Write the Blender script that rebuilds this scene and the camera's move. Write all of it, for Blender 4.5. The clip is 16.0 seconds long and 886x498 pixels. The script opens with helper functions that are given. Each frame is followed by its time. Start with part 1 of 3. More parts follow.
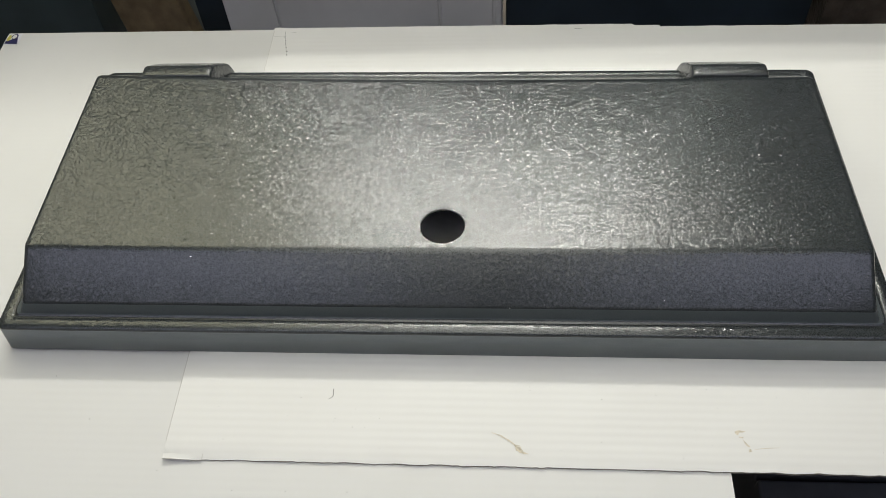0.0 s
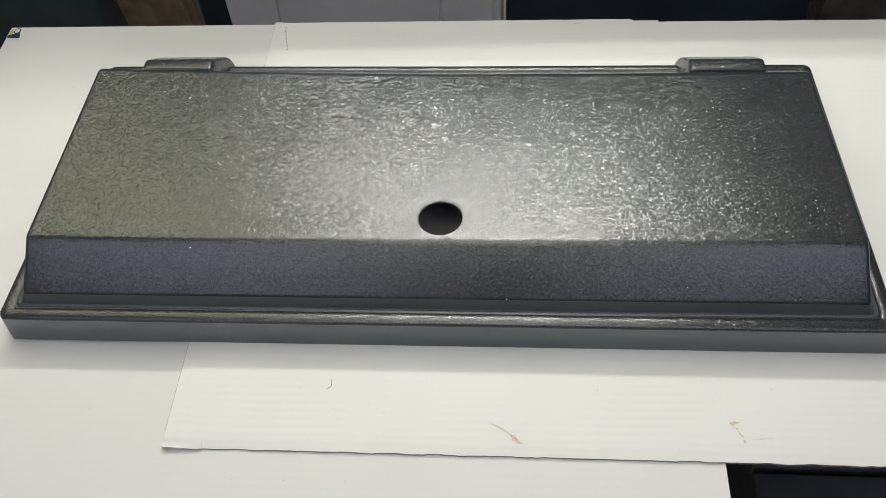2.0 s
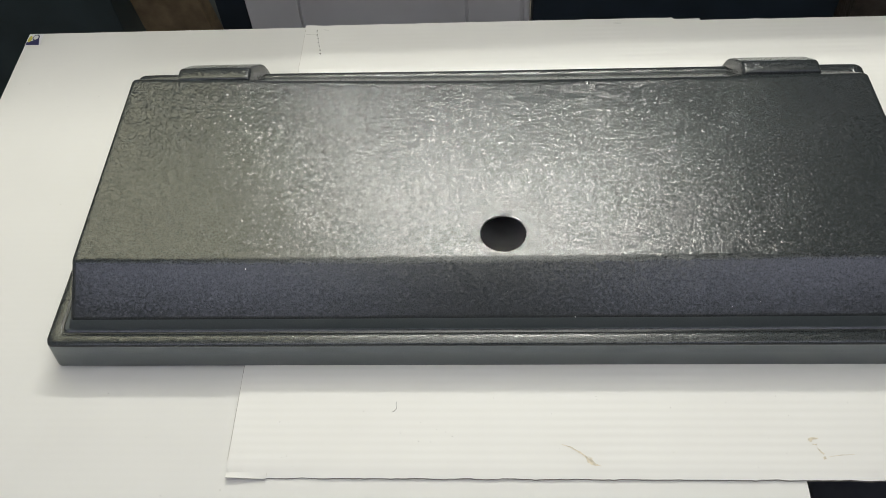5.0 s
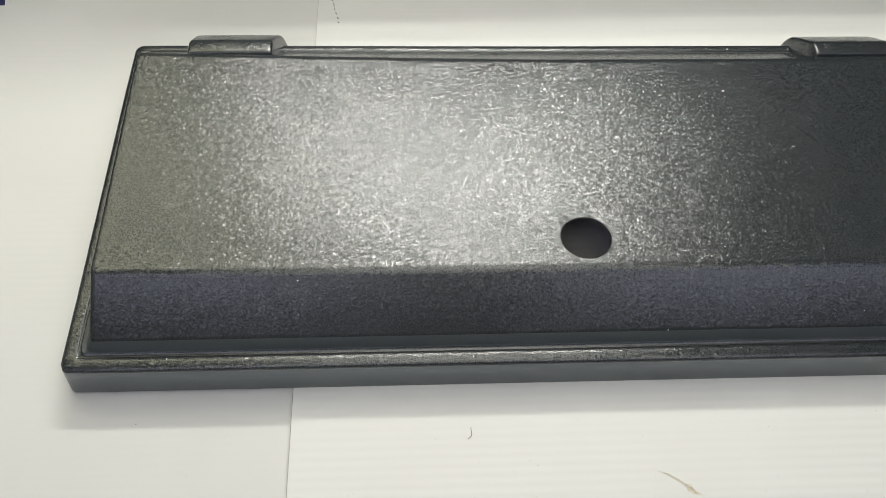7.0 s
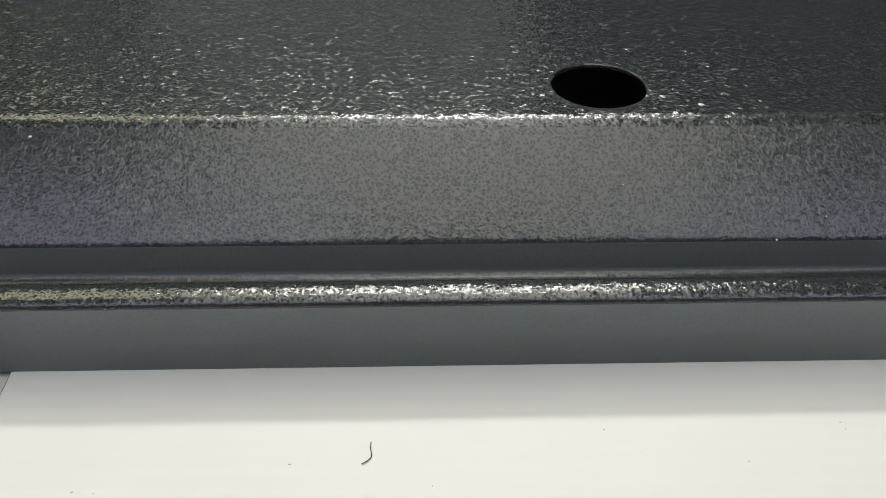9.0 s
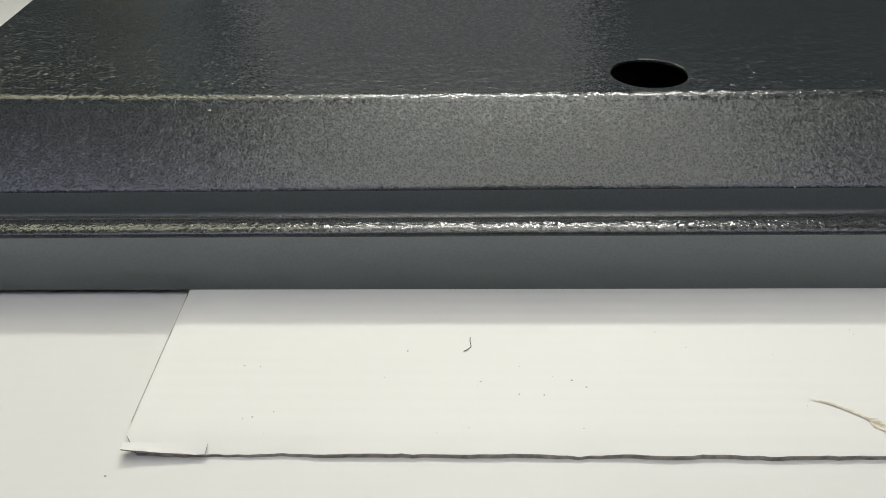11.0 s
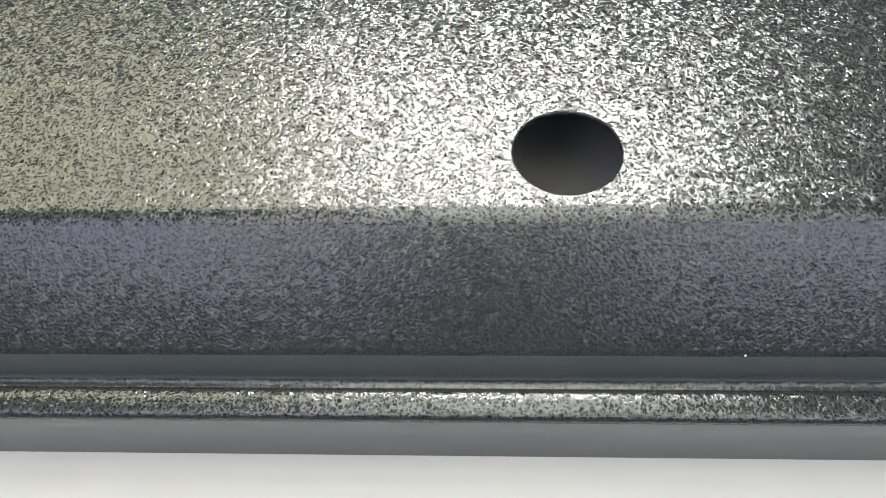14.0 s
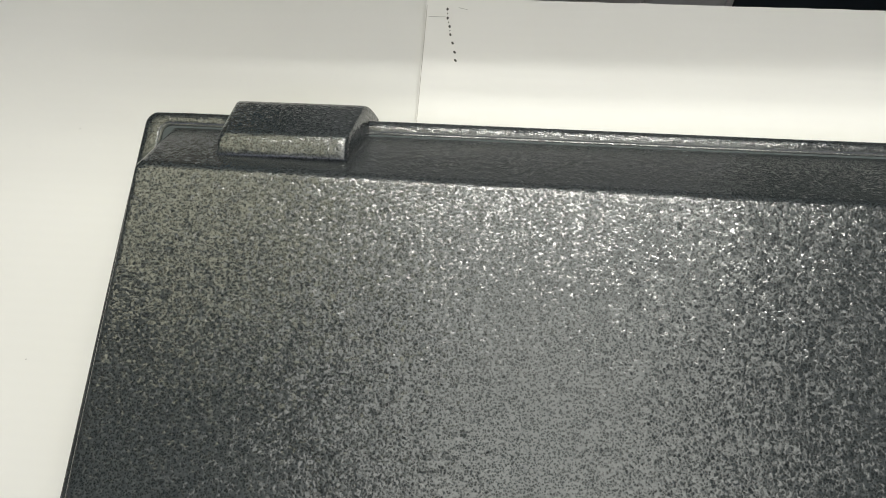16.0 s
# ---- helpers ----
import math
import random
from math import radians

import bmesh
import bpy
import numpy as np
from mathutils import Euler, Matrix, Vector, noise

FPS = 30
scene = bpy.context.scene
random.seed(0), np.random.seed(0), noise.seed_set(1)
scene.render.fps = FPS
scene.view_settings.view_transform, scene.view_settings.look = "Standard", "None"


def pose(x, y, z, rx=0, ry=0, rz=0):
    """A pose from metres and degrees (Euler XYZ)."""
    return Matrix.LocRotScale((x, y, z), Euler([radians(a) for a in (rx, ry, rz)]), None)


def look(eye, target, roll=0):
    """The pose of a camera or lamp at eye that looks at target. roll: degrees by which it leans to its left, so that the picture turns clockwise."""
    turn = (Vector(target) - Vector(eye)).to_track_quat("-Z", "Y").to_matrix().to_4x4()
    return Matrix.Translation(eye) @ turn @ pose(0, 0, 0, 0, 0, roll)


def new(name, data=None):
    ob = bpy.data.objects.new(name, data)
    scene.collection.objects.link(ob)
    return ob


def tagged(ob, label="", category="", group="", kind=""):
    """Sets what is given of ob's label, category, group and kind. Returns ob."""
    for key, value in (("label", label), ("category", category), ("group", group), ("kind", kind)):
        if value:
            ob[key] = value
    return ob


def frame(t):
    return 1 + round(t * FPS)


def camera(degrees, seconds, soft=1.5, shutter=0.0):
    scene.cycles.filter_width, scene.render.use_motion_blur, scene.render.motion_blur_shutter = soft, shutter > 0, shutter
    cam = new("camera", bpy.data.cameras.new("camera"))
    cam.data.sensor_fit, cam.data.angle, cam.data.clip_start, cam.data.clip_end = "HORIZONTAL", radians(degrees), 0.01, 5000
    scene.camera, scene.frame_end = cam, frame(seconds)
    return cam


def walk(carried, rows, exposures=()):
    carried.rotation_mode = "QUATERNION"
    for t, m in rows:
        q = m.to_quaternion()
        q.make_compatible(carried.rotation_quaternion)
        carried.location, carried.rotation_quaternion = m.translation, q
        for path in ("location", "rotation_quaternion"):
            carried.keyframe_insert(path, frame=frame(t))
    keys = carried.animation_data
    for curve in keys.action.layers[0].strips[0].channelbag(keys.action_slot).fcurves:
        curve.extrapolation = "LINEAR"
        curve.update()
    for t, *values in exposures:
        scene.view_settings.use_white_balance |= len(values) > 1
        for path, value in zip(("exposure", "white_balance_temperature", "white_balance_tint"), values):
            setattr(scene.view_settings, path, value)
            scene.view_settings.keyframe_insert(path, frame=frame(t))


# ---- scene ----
# A black moulded plastic hood lying on white cardboard on a workshop table.
# The card's top is z = 0, the hood's front bottom edge is y = 0.
cam = camera(55.04, 16.0, soft=0.8)
ROWS = [
    (0.0, pose(0.0725, -0.4542, 0.7767, 37.53, 3.11, 2.79)),
    (0.5, pose(0.0744, -0.4529, 0.7791, 37.39, 3.10, 2.90)),
    (1.0, pose(0.0755, -0.4605, 0.7758, 37.42, 3.12, 3.02)),
    (1.5, pose(0.0796, -0.4649, 0.7735, 37.70, 3.35, 2.99)),
    (2.0, pose(0.0783, -0.4640, 0.7769, 37.49, 3.15, 3.04)),
    (2.5, pose(0.0785, -0.4743, 0.7801, 37.61, 3.01, 2.90)),
    (3.0, pose(0.0798, -0.4746, 0.7838, 38.18, 3.21, 2.84)),
    (3.5, pose(0.0860, -0.4846, 0.7862, 38.63, 3.53, 2.62)),
    (4.0, pose(0.0768, -0.4797, 0.7874, 37.90, 3.40, 2.37)),
    (4.5, pose(0.0550, -0.4641, 0.7860, 36.92, 3.01, 2.00)),
    (5.0, pose(-0.0088, -0.4231, 0.7821, 36.20, 2.77, 1.34)),
    (5.2, pose(-0.0293, -0.3964, 0.7737, 35.98, 2.77, 1.47)),
    (7.3, pose(-0.1625, -0.3234, 0.7307, 32.79, -1.85, -2.27)),
    (7.5, pose(-0.1607, -0.3272, 0.7280, 33.21, -1.89, -2.11)),
    (8.0, pose(-0.1314, -0.3250, 0.6857, 34.76, -1.72, -1.45)),
    (8.5, pose(-0.0850, -0.3425, 0.5222, 40.03, -1.41, -1.12)),
    (9.0, pose(-0.0830, -0.2650, 0.2875, 50.51, -0.70, -1.72)),
    (9.2, pose(-0.0914, -0.2608, 0.2273, 54.51, -0.17, -1.76)),
    (11.3, pose(-0.1002, -0.3933, 0.3074, 55.01, 1.67, 1.91)),
    (11.5, pose(-0.0803, -0.3894, 0.3107, 54.10, 1.94, 1.86)),
    (12.0, pose(-0.0364, -0.3131, 0.3244, 49.86, 2.23, 1.66)),
    (12.5, pose(-0.0192, -0.2296, 0.3417, 45.36, 2.88, 1.49)),
    (13.0, pose(-0.0092, -0.1525, 0.3355, 41.77, 3.06, 1.62)),
    (13.5, pose(-0.0164, -0.1218, 0.3320, 37.89, 3.40, 1.90)),
    (14.0, pose(-0.0251, -0.1256, 0.3734, 32.32, 2.93, 1.60)),
    (14.5, pose(-0.0208, -0.1626, 0.6072, 28.84, 2.94, 1.58)),
    (15.0, pose(-0.0381, -0.1138, 0.7224, 25.51, 3.46, 2.08)),
    (15.5, pose(-0.1373, 0.0065, 0.6659, 23.28, 3.82, 3.22)),
    (16.0, pose(-0.1940, 0.1067, 0.5837, 20.67, 2.69, 4.02)),
]
EXPOSURES = [(0.0, 0.0), (8.5, 0.05), (9.0, 0.1), (11.5, 0.06), (12.5, 0.2), (13.0, 0.68), (13.5, 0.75), (14.0, 0.75), (14.5, 0.5), (15.0, 0.3), (15.5, 0.08), (16.0, 0.12)]
walk(cam, ROWS, EXPOSURES)


# ---- light ----
def area(name, place, target, sx, sy, watts, colour):
    data = bpy.data.lights.new(name, "AREA")
    data.shape, data.size, data.size_y, data.energy, data.color = "RECTANGLE", sx, sy, watts, colour
    ob = new(name, data)
    ob.matrix_world = look(place, target)
    return ob


world = bpy.data.worlds.new("world")
world.use_nodes = True
world.node_tree.nodes["Background"].inputs[0].default_value = (0.75, 0.8, 0.9, 1)
world.node_tree.nodes["Background"].inputs[1].default_value = 0.05
scene.world = world
CEIL = 1.75
WARM, COOL = (0.988, 0.992, 0.91), (0.72, 0.75, 1.0)


def ceiling_fill(name, x, y, sx, sy, down, up, colour):
    """An added fill under the ceiling, not a fitting: light downwards and, onto the ceiling, upwards."""
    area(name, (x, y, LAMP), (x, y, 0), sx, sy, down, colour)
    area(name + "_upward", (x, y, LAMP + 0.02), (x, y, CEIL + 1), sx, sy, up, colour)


LAMP = CEIL - 0.16
# twin bare tubes behind the table, whose shade lies on the card; panels and added fills light the ceiling from them to
# over the camera
for y in (1.41, 1.49):
    area("tube_lamp", (0.03, y, LAMP), (0.03, y, 0), 1.10, 0.035, 12.5, WARM)
# Unseen fills, added to brighten the ceiling that the hood mirrors.
ceiling_fill("fill_near", 0.05, -0.40, 1.40, 1.00, 1.4, 8, WARM)
ceiling_fill("cool_fill_right", 1.10, -1.10, 1.5, 1.1, 1.5, 8, COOL)
ceiling_fill("cool_fill_left", -1.10, -1.10, 1.5, 1.1, 1.5, 8, COOL)
area("ceiling_panel_middle", (0.04, 1.16, CEIL - 0.02), (0.04, 1.16, 0), 1.05, 1.22, 10, WARM)
area("ceiling_panel_near", (0.0, 0.27, CEIL - 0.02), (0.0, 0.27, 0), 0.75, 0.55, 3.6, WARM)
area("ceiling_panel_right", (0.78, 1.52, CEIL - 0.02), (0.78, 1.52, 0), 0.50, 0.75, 0.8, WARM)
area("ceiling_panel_left", (-1.20, 1.40, CEIL - 0.02), (-1.20, 1.40, 0), 1.2, 1.2, 11.5, (1.0, 0.97, 0.68))


# ---- materials ----
def material(name, colour, rough=0.5, metal=0.0, grain=0.0, grain_size=0.002, spots=0.0, spot_size=0.05, build=None):
    m = bpy.data.materials.new(name)
    m.use_nodes = True
    nt = m.node_tree
    b = nt.nodes["Principled BSDF"]
    b.inputs["Roughness"].default_value, b.inputs["Metallic"].default_value = rough, metal
    b.inputs["Base Color"].default_value = (*colour, 1)
    co = nt.nodes.new("ShaderNodeTexCoord")
    if spots:
        n = nt.nodes.new("ShaderNodeTexNoise")
        n.inputs["Scale"].default_value, n.inputs["Detail"].default_value = 1 / spot_size, 6
        nt.links.new(co.outputs["Object"], n.inputs["Vector"])
        ramp = nt.nodes.new("ShaderNodeMapRange")
        ramp.inputs["From Min"].default_value, ramp.inputs["From Max"].default_value = 0.3, 0.7
        ramp.inputs["To Min"].default_value, ramp.inputs["To Max"].default_value = 1 - spots, 1 + spots
        nt.links.new(n.outputs["Fac"], ramp.inputs["Value"])
        mul = nt.nodes.new("ShaderNodeVectorMath")
        mul.operation = "SCALE"
        mul.inputs[0].default_value = colour
        nt.links.new(ramp.outputs["Result"], mul.inputs["Scale"])
        nt.links.new(mul.outputs["Vector"], b.inputs["Base Color"])
    if grain:
        n = nt.nodes.new("ShaderNodeTexNoise")
        n.inputs["Scale"].default_value, n.inputs["Detail"].default_value = 1 / grain_size, 2
        nt.links.new(co.outputs["Object"], n.inputs["Vector"])
        bump = nt.nodes.new("ShaderNodeBump")
        bump.inputs["Strength"].default_value, bump.inputs["Distance"].default_value = 1.0, grain
        nt.links.new(n.outputs["Fac"], bump.inputs["Height"])
        nt.links.new(bump.outputs["Normal"], b.inputs["Normal"])
    return m


def leather_plastic(name, relief, rough, low=(0.012, 0.015, 0.017), high=(0.026, 0.031, 0.034), gloss=0.5, spread=0.0, tilt=0.0):
    """Black moulded plastic with a pebbled leather grain of about two millimetres."""
    m = bpy.data.materials.new(name)
    m.use_nodes = True
    nt = m.node_tree
    b = nt.nodes["Principled BSDF"]
    co = nt.nodes.new("ShaderNodeTexCoord")
    warp = nt.nodes.new("ShaderNodeTexNoise")
    warp.inputs["Scale"].default_value, warp.inputs["Detail"].default_value = 450, 1
    cell = nt.nodes.new("ShaderNodeTexVoronoi")
    cell.feature = "SMOOTH_F1"
    cell.inputs["Scale"].default_value, cell.inputs["Smoothness"].default_value = 700, 0.4
    shift = nt.nodes.new("ShaderNodeVectorMath")
    shift.operation = "MULTIPLY_ADD"
    shift.inputs[1].default_value = (0.002, 0.002, 0.002)
    nt.links.new(co.outputs["Object"], warp.inputs["Vector"])
    nt.links.new(warp.outputs["Color"], shift.inputs[0])
    nt.links.new(co.outputs["Object"], shift.inputs[2])
    nt.links.new(shift.outputs["Vector"], cell.inputs["Vector"])
    fine = nt.nodes.new("ShaderNodeTexNoise")
    fine.inputs["Scale"].default_value, fine.inputs["Detail"].default_value = 1600, 2
    nt.links.new(co.outputs["Object"], fine.inputs["Vector"])
    mix = nt.nodes.new("ShaderNodeMath")
    mix.operation = "MULTIPLY_ADD"
    mix.inputs[1].default_value = 0.25
    nt.links.new(fine.outputs["Fac"], mix.inputs[0])
    nt.links.new(cell.outputs["Distance"], mix.inputs[2])
    swell = nt.nodes.new("ShaderNodeTexNoise")
    swell.inputs["Scale"].default_value, swell.inputs["Detail"].default_value = 420, 1
    nt.links.new(co.outputs["Object"], swell.inputs["Vector"])
    both = nt.nodes.new("ShaderNodeMath")
    both.operation = "MULTIPLY_ADD"
    both.inputs[1].default_value = 0.4
    nt.links.new(swell.outputs["Fac"], both.inputs[0])
    nt.links.new(mix.outputs["Value"], both.inputs[2])
    bump = nt.nodes.new("ShaderNodeBump")
    bump.inputs["Strength"].default_value, bump.inputs["Distance"].default_value = 1.0, relief
    nt.links.new(both.outputs["Value"], bump.inputs["Height"])
    nt.links.new(bump.outputs["Normal"], b.inputs["Normal"])
    if tilt:
        # each pebble of the grain leans its own way: most a little, a few a lot
        facet = nt.nodes.new("ShaderNodeTexVoronoi")
        facet.inputs["Scale"].default_value = 570
        nt.links.new(shift.outputs["Vector"], facet.inputs["Vector"])

        def vector(kind, first, second):
            node = nt.nodes.new("ShaderNodeVectorMath")
            node.operation = kind
            for socket, value in zip(node.inputs, (first, second)):
                if isinstance(value, tuple):
                    socket.default_value = value
                else:
                    nt.links.new(value, socket)
            return node.outputs["Vector"]

        lean = vector("SUBTRACT", facet.outputs["Color"], (0.5, 0.5, 0.5))
        cube = vector("MULTIPLY", lean, vector("MULTIPLY", lean, lean))
        small = vector("MULTIPLY", lean, (tilt, tilt, tilt))
        rare = vector("MULTIPLY", cube, (tilt * 4, tilt * 4, tilt * 4))
        face = nt.nodes.new("ShaderNodeNewGeometry")
        whole = vector("ADD", face.outputs["Normal"], vector("ADD", small, rare))
        unit = nt.nodes.new("ShaderNodeVectorMath")
        unit.operation = "NORMALIZE"
        nt.links.new(whole, unit.inputs[0])
        nt.links.new(unit.outputs["Vector"], bump.inputs["Normal"])
    dust = nt.nodes.new("ShaderNodeTexNoise")
    dust.inputs["Scale"].default_value, dust.inputs["Detail"].default_value = 14, 5
    nt.links.new(co.outputs["Object"], dust.inputs["Vector"])
    ramp = nt.nodes.new("ShaderNodeMapRange")
    ramp.inputs["To Min"].default_value, ramp.inputs["To Max"].default_value = rough - 0.05, rough + 0.05
    nt.links.new(dust.outputs["Fac"], ramp.inputs["Value"])
    nt.links.new(ramp.outputs["Result"], b.inputs["Roughness"])
    # Pebbles' glints and shade put into the colour: tone and gloss follow the grain.
    tone = nt.nodes.new("ShaderNodeMix")
    tone.data_type = "RGBA"
    tone.inputs["A"].default_value, tone.inputs["B"].default_value = (*low, 1), (*high, 1)
    pits = nt.nodes.new("ShaderNodeMath")
    pits.operation, pits.use_clamp = "MULTIPLY_ADD", True
    pits.inputs[1].default_value, pits.inputs[2].default_value = 2.2, -0.6
    nt.links.new(mix.outputs["Value"], pits.inputs[0])
    nt.links.new(pits.outputs["Value"], tone.inputs["Factor"])
    nt.links.new(tone.outputs["Result"], b.inputs["Base Color"])
    shine = nt.nodes.new("ShaderNodeMapRange")
    shine.inputs["To Min"].default_value, shine.inputs["To Max"].default_value = gloss * (1 - spread), gloss * (1 + 0.7 * spread)
    nt.links.new(pits.outputs["Value"], shine.inputs["Value"])
    nt.links.new(shine.outputs["Result"], b.inputs["Specular IOR Level"])
    return m


def card_paper(name, flute, low, high):
    """White-lined corrugated card; the flutes run along x and show through as faint ripples."""
    m = bpy.data.materials.new(name)
    m.use_nodes = True
    nt = m.node_tree
    b = nt.nodes["Principled BSDF"]
    b.inputs["Roughness"].default_value = 0.55
    co = nt.nodes.new("ShaderNodeTexCoord")
    n = nt.nodes.new("ShaderNodeTexNoise")
    n.inputs["Scale"].default_value, n.inputs["Detail"].default_value = 9, 8
    nt.links.new(co.outputs["Object"], n.inputs["Vector"])
    tone = nt.nodes.new("ShaderNodeMix")
    tone.data_type = "RGBA"
    tone.inputs["A"].default_value, tone.inputs["B"].default_value = (*low, 1), (*high, 1)
    nt.links.new(n.outputs["Fac"], tone.inputs["Factor"])
    nt.links.new(tone.outputs["Result"], b.inputs["Base Color"])
    wave = nt.nodes.new("ShaderNodeTexWave")
    wave.bands_direction = "Y"
    wave.inputs["Scale"].default_value = 2 * math.pi / 20 / 0.0089
    wave.inputs["Distortion"].default_value, wave.inputs["Detail"].default_value = 0.6, 1
    nt.links.new(co.outputs["Object"], wave.inputs["Vector"])
    fibre = nt.nodes.new("ShaderNodeTexNoise")
    fibre.inputs["Scale"].default_value, fibre.inputs["Detail"].default_value = 350, 3
    nt.links.new(co.outputs["Object"], fibre.inputs["Vector"])
    add = nt.nodes.new("ShaderNodeMath")
    add.operation = "MULTIPLY_ADD"
    add.inputs[1].default_value = 0.12
    nt.links.new(fibre.outputs["Fac"], add.inputs[0])
    nt.links.new(wave.outputs["Fac"], add.inputs[2])
    bump = nt.nodes.new("ShaderNodeBump")
    bump.inputs["Strength"].default_value, bump.inputs["Distance"].default_value = 1.0, flute
    nt.links.new(add.outputs["Value"], bump.inputs["Height"])
    nt.links.new(bump.outputs["Normal"], b.inputs["Normal"])
    return m


M_GRAIN = leather_plastic("grained_black_plastic", 0.00012, 0.15, (0.006, 0.008, 0.009), (0.034, 0.039, 0.042), 0.66, 0.55, 0.12)
M_STRETCH = leather_plastic("stretched_grain_plastic", 0.00010, 0.18, (0.020, 0.023, 0.024), (0.036, 0.040, 0.042), 0.75, 0.25, 0.065)
# Groove and skirt: same plastic, base colour raised to stand in for reflected light.
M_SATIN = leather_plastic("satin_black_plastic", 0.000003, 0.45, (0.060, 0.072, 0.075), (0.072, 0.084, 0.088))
M_SKIRT = leather_plastic("card_lit_black_plastic", 0.000002, 0.30, (0.145, 0.166, 0.172), (0.165, 0.188, 0.196))
M_CARD = card_paper("white_corrugated_card", 0.00007, (0.69, 0.675, 0.65), (0.74, 0.73, 0.705))
M_BOARD = card_paper("white_board", 0.00003, (0.635, 0.625, 0.605), (0.685, 0.675, 0.655))
M_WALL = material("grey_plaster", (0.42, 0.41, 0.39), 0.8, spots=0.08, spot_size=0.3, grain=0.001, grain_size=0.01)
M_DIMWALL = material("dark_blue_grey_paint", (0.06, 0.063, 0.070), 0.7, spots=0.2, spot_size=0.3)
M_PALE = material("pale_grey_paint", (0.80, 0.78, 0.76), 0.6, spots=0.12, spot_size=0.12)
M_BLUEWALL = material("dull_blue_paint", (0.09, 0.19, 0.30), 0.6, spots=0.15, spot_size=0.12)
M_CEIL = material("ceiling_paint", (0.80, 0.80, 0.78), 0.9, spots=0.04, spot_size=0.4)
M_FLOOR = material("dark_floor", (0.13, 0.11, 0.095), 0.6, spots=0.35, spot_size=0.08, grain=0.0006, grain_size=0.006)
M_TABLE = material("slate_laminate", (0.085, 0.088, 0.100), 0.45, spots=0.2, spot_size=0.05)
M_STEEL = material("painted_steel", (0.05, 0.05, 0.055), 0.5, spots=0.2, spot_size=0.03)
M_TEAL = material("dark_teal_paint", (0.035, 0.052, 0.056), 0.5, spots=0.25, spot_size=0.08)
M_NAVY = material("blackish_blue_paint", (0.020, 0.030, 0.042), 0.45, spots=0.25, spot_size=0.1)
M_TAN = material("raw_brown_board", (0.16, 0.115, 0.065), 0.8, spots=0.35, spot_size=0.03, grain=0.0006, grain_size=0.004)
M_BOX = material("white_carton", (0.60, 0.59, 0.60), 0.5, spots=0.06, spot_size=0.12)
M_WRAP = material("brown_wrap", (0.075, 0.060, 0.048), 0.35, spots=0.4, spot_size=0.03, grain=0.004, grain_size=0.02)
M_DIRT = material("brown_scuff", (0.60, 0.54, 0.43), 0.8, spots=0.3, spot_size=0.003)
# Brown of the cut edge; also colours the painted shade strip along it.
M_CUT = material("cut_edge_and_shade", (0.30, 0.27, 0.24), 0.9, spots=0.4, spot_size=0.004, grain=0.0008, grain_size=0.003)
M_DARK = material("dark_fleck", (0.06, 0.055, 0.05), 0.7)
M_GREYDOT = material("grey_fleck", (0.36, 0.35, 0.33), 0.7)
M_CRUMB = material("white_crumb", (0.7, 0.7, 0.68), 0.7)
M_BLUE = material("sticker_blue", (0.03, 0.03, 0.10), 0.4)
M_YELLOW = material("sticker_yellow", (0.55, 0.50, 0.10), 0.4)
M_WHITE = material("sticker_white", (0.7, 0.7, 0.72), 0.4)


# ---- helpers ----
def part(name, bm, mats, parent=None, label=""):
    me = bpy.data.meshes.new(name)
    bm.normal_update()
    bm.to_mesh(me)
    bm.free()
    for m in mats if isinstance(mats, (list, tuple)) else [mats]:
        me.materials.append(m)
    ob = new(name, me)
    if parent is not None:
        ob.parent = parent
    if label:
        ob["label"] = label
    return ob


def smooth(ob, angle=35):
    for p in ob.data.polygons:
        p.use_smooth = True
    ob.data.set_sharp_from_angle(angle=radians(angle))
    return ob


def box(bm, x0, x1, y0, y1, z0, z1):
    m = pose((x0 + x1) / 2, (y0 + y1) / 2, (z0 + z1) / 2) @ Matrix.Diagonal((x1 - x0, y1 - y0, z1 - z0, 1))
    return bmesh.ops.create_cube(bm, size=1, matrix=m)["verts"]


def bevelled(ob, width, segments=2, angle=30):
    mod = ob.modifiers.new("edge", "BEVEL")
    mod.width, mod.segments, mod.limit_method, mod.angle_limit = width, segments, "ANGLE", radians(angle)
    mod.harden_normals = True
    return ob


def box_part(name, dims, mat, parent=None, width=0.003, label=""):
    bm = bmesh.new()
    box(bm, *dims)
    return bevelled(part(name, bm, mat, parent, label), width)


# ---- room ----
X0, X1, Y0, Y1, FLOOR = -2.3, 1.75, -2.4, 2.35, -0.76
# Unseen walls; north and east are dark for what the hood mirrors.
for name, dims, mat in (("floor", (X0, X1, Y0, Y1, FLOOR - 0.1, FLOOR), M_FLOOR), ("ceiling", (X0, X1, Y0, Y1, CEIL, CEIL + 0.1), M_CEIL),
                        ("wall_north", (X0, X1, Y1, Y1 + 0.1, FLOOR, CEIL), M_DIMWALL), ("wall_south", (X0, X1, Y0 - 0.1, Y0, FLOOR, CEIL), M_WALL),
                        ("wall_west", (X0 - 0.1, X0, Y0, Y1, FLOOR, CEIL), M_WALL), ("wall_east", (X1, X1 + 0.1, Y0, Y1, FLOOR, CEIL), M_DIMWALL)):
    bm = bmesh.new()
    box(bm, *dims)
    tagged(part(name, bm, mat), kind="structure")

tagged(box_part("wall_panel_pale", (-0.83, 0.36, Y1 - 0.03, Y1, FLOOR, 1.47), M_PALE), kind="structure")
tagged(box_part("wall_panel_blue", (-1.28, -0.85, Y1 - 0.03, Y1, FLOOR, 1.47), M_BLUEWALL), kind="structure")

